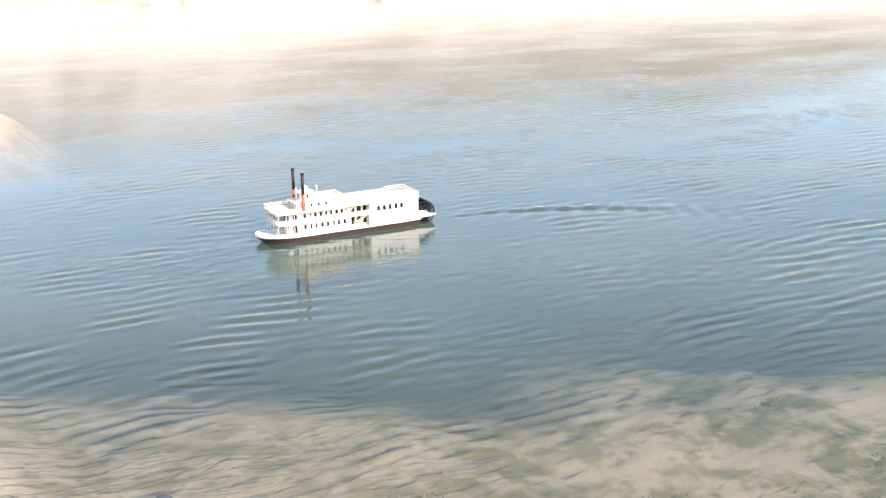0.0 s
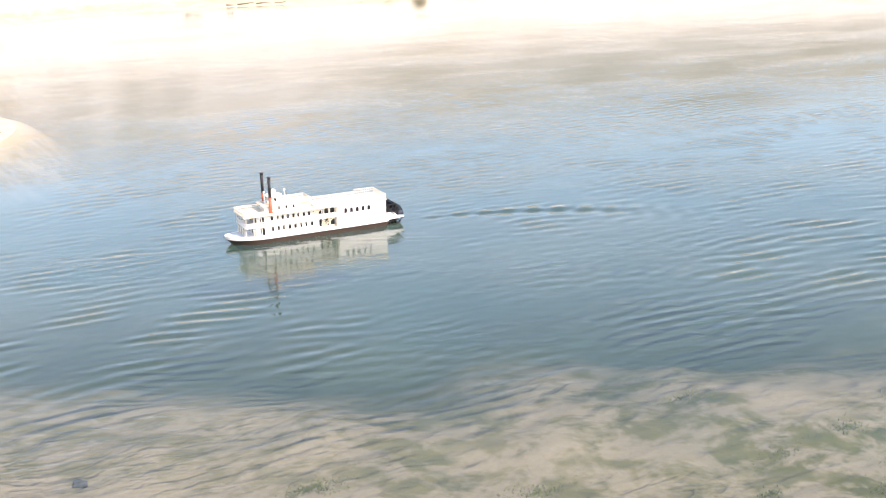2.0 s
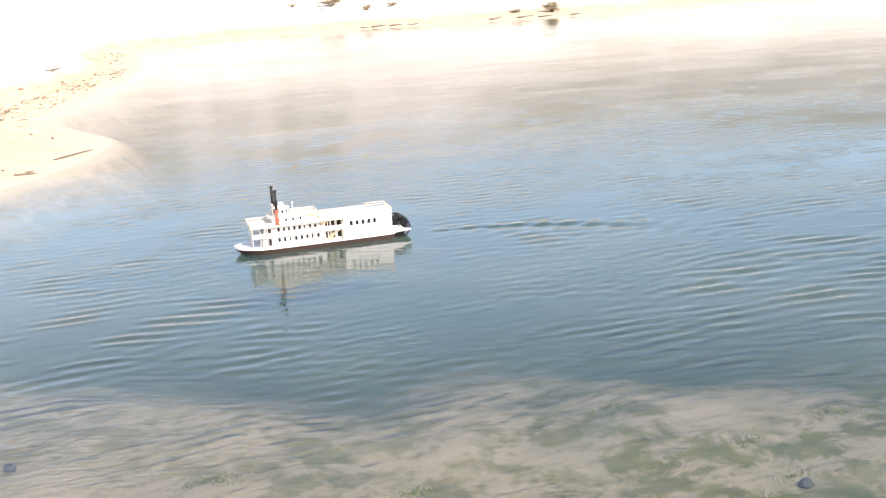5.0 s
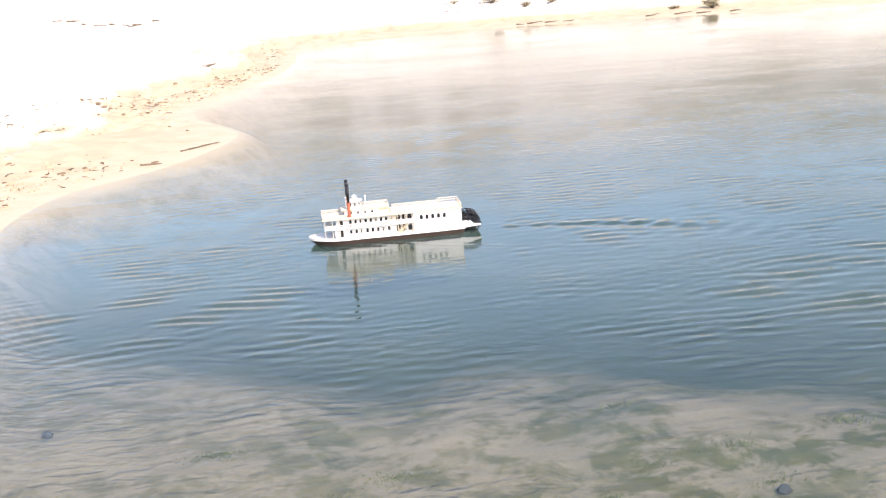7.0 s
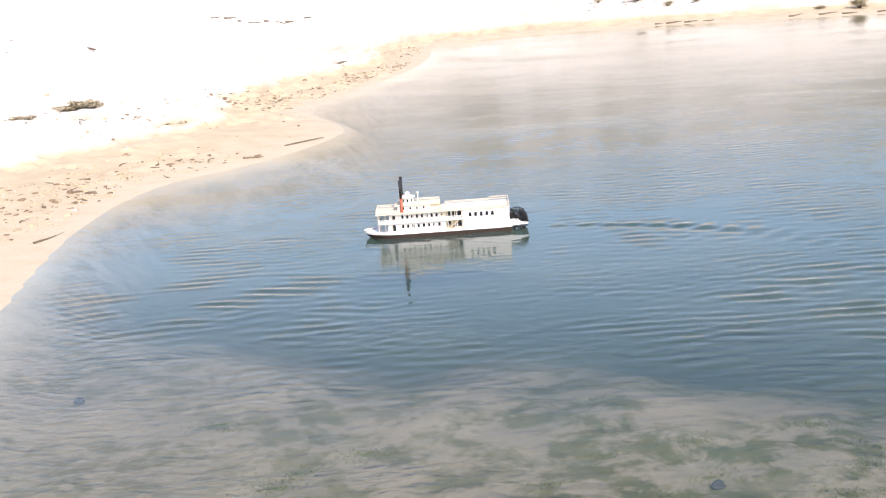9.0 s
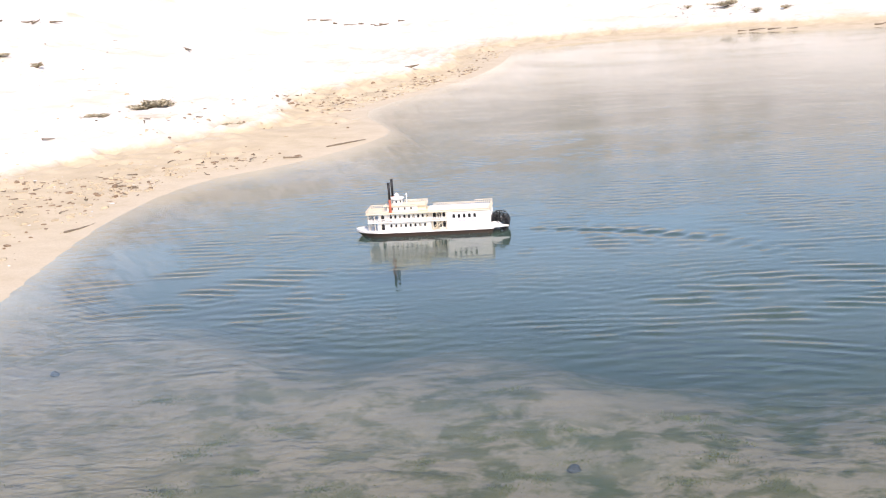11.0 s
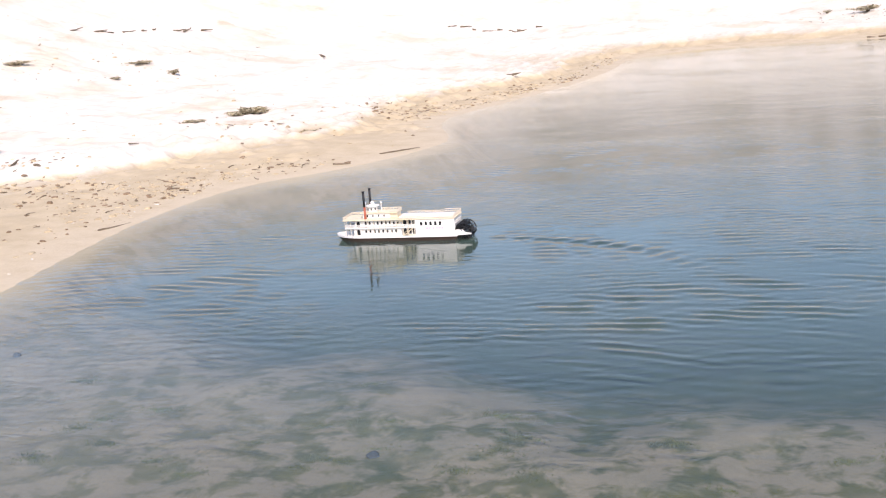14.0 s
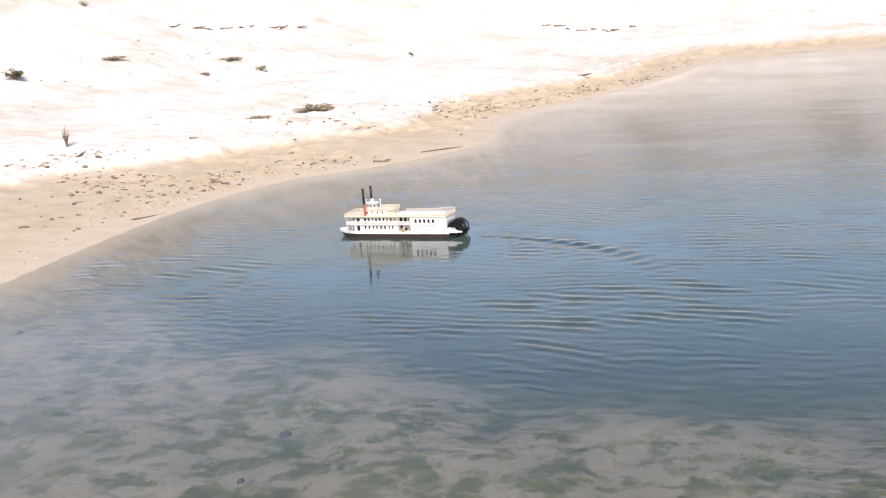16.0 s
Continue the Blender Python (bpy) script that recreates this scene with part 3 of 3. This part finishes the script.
for side in (-1, 1):
    bm = bmesh.new()
    prism(bm, [(0.405, 0.028), (0.545, 0.036), (0.548, 0.046), (0.50, 0.052), (0.478, 0.074), (0.43, 0.074), (0.405, 0.10)], "y", side * 0.079, side * 0.089)
    bevel(bm, 0.0015)
    part("wheel_beam", bm, M_WHITE, boat, "white side beam carrying the wheel")
    bm = bmesh.new()
    rod(bm, (0.41, side * 0.091, 0.045), (0.44, side * 0.091, 0.105), 0.003, sides=6)
    rod(bm, (0.44, side * 0.091, 0.105), (0.478, side * 0.091, 0.062), 0.003, sides=6)
    part("crank_rod", bm, M_BLACK, boat)
bm = bmesh.new()
prism(bm, [(0.36, -0.03), (0.43, -0.035), (0.445, 0.02), (0.40, 0.026)], "y", -0.004, 0.004)
part("rudder", bm, M_BROWN, boat)
boat.matrix_world = pose(BOAT[0], BOAT[1], 0.002, 0, 0, 2.5)


# ------------------------------------------------------------------ beach: driftwood, shrubs, stones
def height_at(x, y):
    return float(ground_height(np.array([x]), np.array([y]))[0])


def stick_mesh(bm, length, thick, rng, bend=0.12):
    """A crooked tapering branch with knots, lying along x: one tube."""
    p, way, n = Vector((-length / 2, 0, thick)), Vector((1, 0, 0)), 7
    prev = None
    for i in range(n + 1):
        r = thick * (1 - 0.75 * i / n) * rng.uniform(0.8, 1.3)
        side = way.cross(Vector((0, 0, 1))).normalized()
        up = side.cross(way)
        ring = [bm.verts.new(p + side * r * math.cos(a) + up * r * math.sin(a)) for a in [6.2832 * k / 6 for k in range(6)]]
        if prev:
            for k in range(6):
                bm.faces.new((prev[k], prev[(k + 1) % 6], ring[(k + 1) % 6], ring[k]))
        else:
            bm.faces.new(ring[::-1])
        prev = ring
        way = (way + Vector((0, rng.uniform(-bend, bend) * 2, rng.uniform(-bend, bend) * 0.5))).normalized()
        p = p + way * length / n
    bm.faces.new(prev)
    bmesh.ops.recalc_face_normals(bm, faces=bm.faces[:])


def driftwood(x, y, length, thick, turn, label, seed, bend=0.1):
    bm = bmesh.new()
    stick_mesh(bm, length, thick, random.Random(seed), bend)
    ob = tagged(obj("driftwood", bm, M_TWIG), label, "driftwood", "sticks on the beach")
    ob.matrix_world = pose(x, y, max(0.0, height_at(x, y)) - thick * 0.3, 0, 0, turn)
    return ob


driftwood(-3.12, 11.65, 0.55, 0.012, 48, "long thin grey stick at the water's edge", 1, 0.05)
driftwood(-3.5, 10.8, 0.20, 0.013, 5, "short dark stick lying by the water's edge", 2, 0.05)
driftwood(-4.35, 7.7, 0.42, 0.012, 68, "thin brown stick on the wet sand", 3, 0.06)
driftwood(-9.6, 24.6, 0.62, 0.032, -25, "crooked dark branch on pale dry sand", 4, 0.25)
driftwood(-3.72, 19.05, 0.26, 0.03, 10, "dark forked branch on dry sand", 5, 0.2)
driftwood(-6.4, 11.3, 0.22, 0.010, -15, "small dark twig on the pale sand", 6, 0.2)
driftwood(-7.3, 10.25, 0.5, 0.022, -52, "dark rotten branch on the crumbling sand lip", 7, 0.2)
driftwood(-6.7, 9.85, 0.28, 0.018, -25, "short dark branch on the crumbling sand lip", 8, 0.25)
for i in range(9):
    u = i / 8 + 0.03 * math.sin(i * 2.3)
    driftwood(-14.3 + 1.0 * u, 21.8 + 3.9 * u + 0.08 * math.sin(i * 1.7), 0.34 + 0.14 * math.sin(i * 3.1), 0.028, 70 + 8 * math.sin(i * 2), "weathered driftwood piece in a strand line", 20 + i, 0.2)
for i in range(8):
    driftwood(-8.4 + 0.32 * i + 0.05 * math.sin(i * 2.9), 30.3 + 0.05 * i + 0.1 * math.sin(i * 1.9), 0.26 + 0.12 * math.sin(i * 2.6), 0.032, 12 + 10 * math.sin(i * 2.2), "weathered driftwood piece in a strand line", 40 + i, 0.2)
for i, (x, y, size) in enumerate(((2.2, 25.32, 0.2), (2.5, 25.28, 0.35), (2.85, 25.22, 0.3), (3.2, 25.15, 0.25), (4.9, 24.75, 0.3), (5.5, 24.62, 0.35), (5.9, 24.48, 0.3), (6.6, 24.3, 0.4))):
    driftwood(x, y, size, 0.02, -12 + 6 * math.sin(i * 2.2), "dark driftwood at the far water's edge", 60 + i, 0.2)


def shrub(x, y, wide, tall, label, seed, leaves=260, material=M_SHRUB):
    """A low dry shrub: thin stems from one root and many small narrow leaves."""
    rng = random.Random(seed)
    z = height_at(x, y)
    base = tagged(new("shrub"), label, "shrub", "shrubs on the beach")
    base.matrix_world = pose(x, y, z - 0.01)
    bm = bmesh.new()
    tips = []
    for _ in range(16):
        a, lean = rng.uniform(0, 6.283), rng.uniform(0.3, 1.0)
        tip = Vector((math.cos(a) * wide * 0.5 * lean, math.sin(a) * wide * 0.35 * lean, tall * rng.uniform(0.5, 1.0) * (1.15 - 0.5 * lean)))
        mid = tip * 0.5 + Vector((0, 0, tall * 0.15))
        rod(bm, (0, 0, 0), mid, 0.006, 0.004, 5)
        rod(bm, mid, tip, 0.004, 0.0015, 5)
        tips += [(mid, tip)]
    part("stems", bm, M_TWIG, base, "thin brown stems")
    bm = bmesh.new()
    for _ in range(leaves):
        mid, tip = rng.choice(tips)
        p = mid.lerp(tip, rng.uniform(-0.5, 1.05)) + Vector((rng.gauss(0, 0.06) * wide, rng.gauss(0, 0.06) * wide, rng.gauss(0, 0.05) * tall))
        p.z = max(0.004, p.z)
        size = rng.uniform(0.014, 0.034) * (0.6 + wide)
        m = Matrix.Translation(p) @ Euler((rng.uniform(-0.7, 0.7), rng.uniform(-0.7, 0.7), rng.uniform(0, 6.283))).to_matrix().to_4x4()
        v = [bm.verts.new(m @ Vector(q)) for q in ((-size, 0, 0), (0, -size * 0.35, size * 0.1), (size, 0, 0), (0, size * 0.35, size * 0.1))]
        bm.faces.new(v)
    tagged(part("leaves", bm, material, base, "dry olive-brown leaves"), kind="stuff")
    return base


shrub(-6.5, 14.45, 0.62, 0.15, "low olive-brown shrub on the pale sand", 1, 3600)
shrub(-6.9, 13.55, 0.40, 0.06, "small flat dry shrub on the sand", 2, 600)
shrub(-4.95, 13.0, 0.40, 0.05, "flat brown mat of dry plants on sand", 11, 500)
shrub(-8.1, 10.85, 0.14, 0.32, "thin dry plant with upright stems", 3, 50)
shrub(-13.5, 15.75, 0.55, 0.22, "dark green low shrub on the sand", 4, 700, M_GREEN)
shrub(-10.9, 19.9, 0.28, 0.14, "small brown dry shrub on sand", 5, 500)
shrub(-13.3, 18.25, 0.6, 0.10, "flat brown dry plants on the sand", 12, 500)
shrub(-12.0, 20.4, 0.8, 0.06, "flat brown mat of dry plants on sand", 13, 500)
shrub(-11.6, 18.9, 0.3, 0.06, "grey-brown dry tuft on the sand", 14, 300)
shrub(6.3, 25.2, 0.5, 0.28, "brown and green shrub on the far bank", 6, 900)
shrub(5.6, 25.5, 0.4, 0.08, "dry shrub on the far bank", 7, 300)
shrub(3.4, 28.3, 0.4, 0.10, "dry shrub on the far bank", 15, 300)
shrub(2.15, 29.3, 0.9, 0.2, "brown clump of dry plants on sand", 9, 900)
shrub(-16.0, 20.8, 0.5, 0.22, "dark leafless bush on the pale sand", 10, 60)
shrub(2.7, 27.8, 0.35, 0.16, "dark low shrub on far sand", 8, 300)
shrub(1.24, 29.8, 0.25, 0.12, "dark low shrub on far sand", 16, 200)


# small twigs washed up along the lip of the beach, gathered in places: (x, y, spread x, spread y, share)
HEAPS = ((-4.85, 8.6, 0.35, 0.6, 6), (-4.75, 9.6, 0.35, 0.4, 6), (-4.2, 10.6, 0.4, 0.3, 3), (-5.6, 8.6, 0.5, 0.5, 3), (-4.05, 15.4, 0.30, 0.45, 8), (-4.6, 15.3, 0.35, 0.5, 4),
         (-3.25, 18.0, 0.16, 0.5, 8), (-2.85, 19.6, 0.16, 0.6, 5), (-2.85, 22.6, 0.2, 0.7, 4), (-3.6, 16.8, 0.2, 0.6, 5), (-6.2, 9.3, 0.7, 0.2, 4), (-7.2, 10.1, 0.4, 0.25, 3),
         (-5.3, 12.9, 0.5, 0.2, 2), (-5.5, 13.8, 1.4, 1.4, 2), (-9.5, 15.0, 3.0, 3.0, 2), (-12.5, 19.5, 1.2, 1.6, 3), (1.9, 29.0, 0.6, 0.8, 3), (-4.7, 6.4, 0.5, 0.8, 2))


def heap(rng):
    while True:
        cx, cy, sx, sy, _ = rng.choices(HEAPS, [h[4] for h in HEAPS])[0]
        x, y = rng.gauss(cx, sx), rng.gauss(cy, sy)
        if float(shore_distance(np.array([x]), np.array([y]))[0]) > 0.22:
            return x, y


rng = random.Random(11)
twig_kinds = []
for k in range(6):
    bm = bmesh.new()
    stick_mesh(bm, 0.11, 0.007, random.Random(100 + k), 0.35)
    twig_kinds.append(tagged(obj("twig", bm, M_TWIG), "small dark twig washed up on the sand", "twig", "twigs on the beach"))


for i in range(150):
    x, y = heap(rng)
    m = pose(x, y, height_at(x, y) + 0.002, rng.uniform(-12, 12), rng.uniform(-12, 12), rng.uniform(0, 360))
    if i < len(twig_kinds):
        twig_kinds[i].matrix_world = m
    else:
        size = rng.uniform(0.35, 1.1)
        c = copy_thing(twig_kinds[i % len(twig_kinds)], m)
        c.scale = (size, size, size)

# crumbled lumps of sand, bark crumbs and pebbles
for name, material, count, low, high, label in (("debris", M_CLOD, 950, 0.004, 0.030, "dark brown bark crumbs and clods on the sand"), ("lumps", M_LUMP, 1500, 0.005, 0.030, "crumbled lumps of damp tan sand"),
                                                ("pebbles", M_PALE, 110, 0.006, 0.016, "pale pebbles and shells on the sand")):
    verts, faces = [], []
    for _ in range(count):
        x, y = heap(rng)
        z = height_at(x, y)
        r = low + (high - low) * rng.random() ** 2.4
        turn, n, tall = rng.uniform(0, 6.283), len(verts), r * rng.uniform(0.35, 0.9)
        shape = [rng.uniform(0.6, 1.4) for _ in range(6)]
        long = rng.uniform(1.0, 1.9)
        for size, up in ((1.0, -0.25), (0.85, 0.55)):
            for k in range(6):
                a = 6.283 * k / 6
                px, py = r * size * shape[k] * math.cos(a) * long, r * size * shape[k] * math.sin(a)
                verts.append((x + px * math.cos(turn) - py * math.sin(turn), y + px * math.sin(turn) + py * math.cos(turn), z + tall * (up + (rng.uniform(-0.2, 0.2) if up > 0 else 0))))
        verts.append((x + rng.uniform(-0.3, 0.3) * r, y + rng.uniform(-0.3, 0.3) * r, z + tall))
        for k in range(6):
            m = (k + 1) % 6
            faces += [(n + k, n + m, n + 6 + m, n + 6 + k), (n + 6 + k, n + 6 + m, n + 12)]
    me = bpy.data.meshes.new(name)
    me.from_pydata(verts, [], faces)
    me.materials.append(material)
    tagged(new(name, me), label, name, kind="stuff")


# ------------------------------------------------------------------ on the pond bed
def stone(x, y, wide, label, seed):
    bm = bmesh.new()
    bmesh.ops.create_icosphere(bm, subdivisions=3, radius=1)
    off = Vector((seed * 3.1, seed, 0))
    for v in bm.verts:
        v.co *= 1 + 0.35 * noise.noise(v.co * 1.3 + off) + 0.1 * noise.noise(v.co * 4 + off)
        v.co = Vector((v.co.x * wide * 0.5, v.co.y * wide * 0.38, v.co.z * wide * 0.28))
    ob = tagged(obj("stone", bm, M_STONE, True), label, "stone", "stones on the pond bed")
    ob.matrix_world = pose(x, y, height_at(x, y) + wide * 0.1, 0, 0, seed * 50)


stone(-0.25, 3.4, 0.065, "dark rounded stone on the silty pond bed", 1)
stone(-0.15, 2.85, 0.045, "small dark stone lying on pond bed", 2)
stone(-3.1, 4.6, 0.06, "dark stone beside green waterweed under water", 3)


def waterweed(count):
    """Low soft weed on the bed in many small clumps: short tapering blades, joined."""
    rng = random.Random(77)
    verts, faces = [], []
    for _ in range(count):
        cx, cy, size = rng.uniform(-2.9, 2.4), rng.triangular(2.4, 4.7, 3.3), rng.uniform(0.6, 1.7)
        for _ in range(int(200 * size)):
            a, d = rng.uniform(0, 6.283), abs(rng.gauss(0, 0.36)) * size
            x, y = cx + math.cos(a) * d * 0.14, cy + math.sin(a) * d * 0.08
            h, lean, turn = rng.uniform(0.003, 0.011), rng.uniform(-0.02, 0.02), rng.uniform(0, 3.14)
            wx, wy, z, n = 0.0022 * math.cos(turn), 0.0022 * math.sin(turn), float(BED(x, y)), len(verts)
            verts += [(x - wx, y - wy, z - 0.01), (x + wx, y + wy, z - 0.01), (x + wx * 0.8 + lean * 0.6, y + wy * 0.8, z + h * 0.6), (x - wx * 0.8 + lean * 0.6, y - wy * 0.8, z + h * 0.6), (x + lean, y + lean * 0.5, z + h)]
            faces += [(n, n + 1, n + 2, n + 3), (n + 3, n + 2, n + 4)]
    me = bpy.data.meshes.new("waterweed")
    me.from_pydata(verts, [], faces)
    me.materials.append(M_WEED)
    return tagged(new("waterweed", me), "olive-green clumps of waterweed on the pond bed", "water plant", kind="stuff")


# heights of the shelf on a fine grid, for the weed's roots
GX, GY = np.linspace(-3.4, 2.9, 127), np.linspace(2.0, 5.2, 65)
GZ = ground_height(*np.meshgrid(GX, GY))


def BED(x, y):
    i, j = min(126, max(0, round((x + 3.4) / 0.05))), min(64, max(0, round((y - 2.0) / 0.05)))
    return GZ[j, i]


waterweed(34)
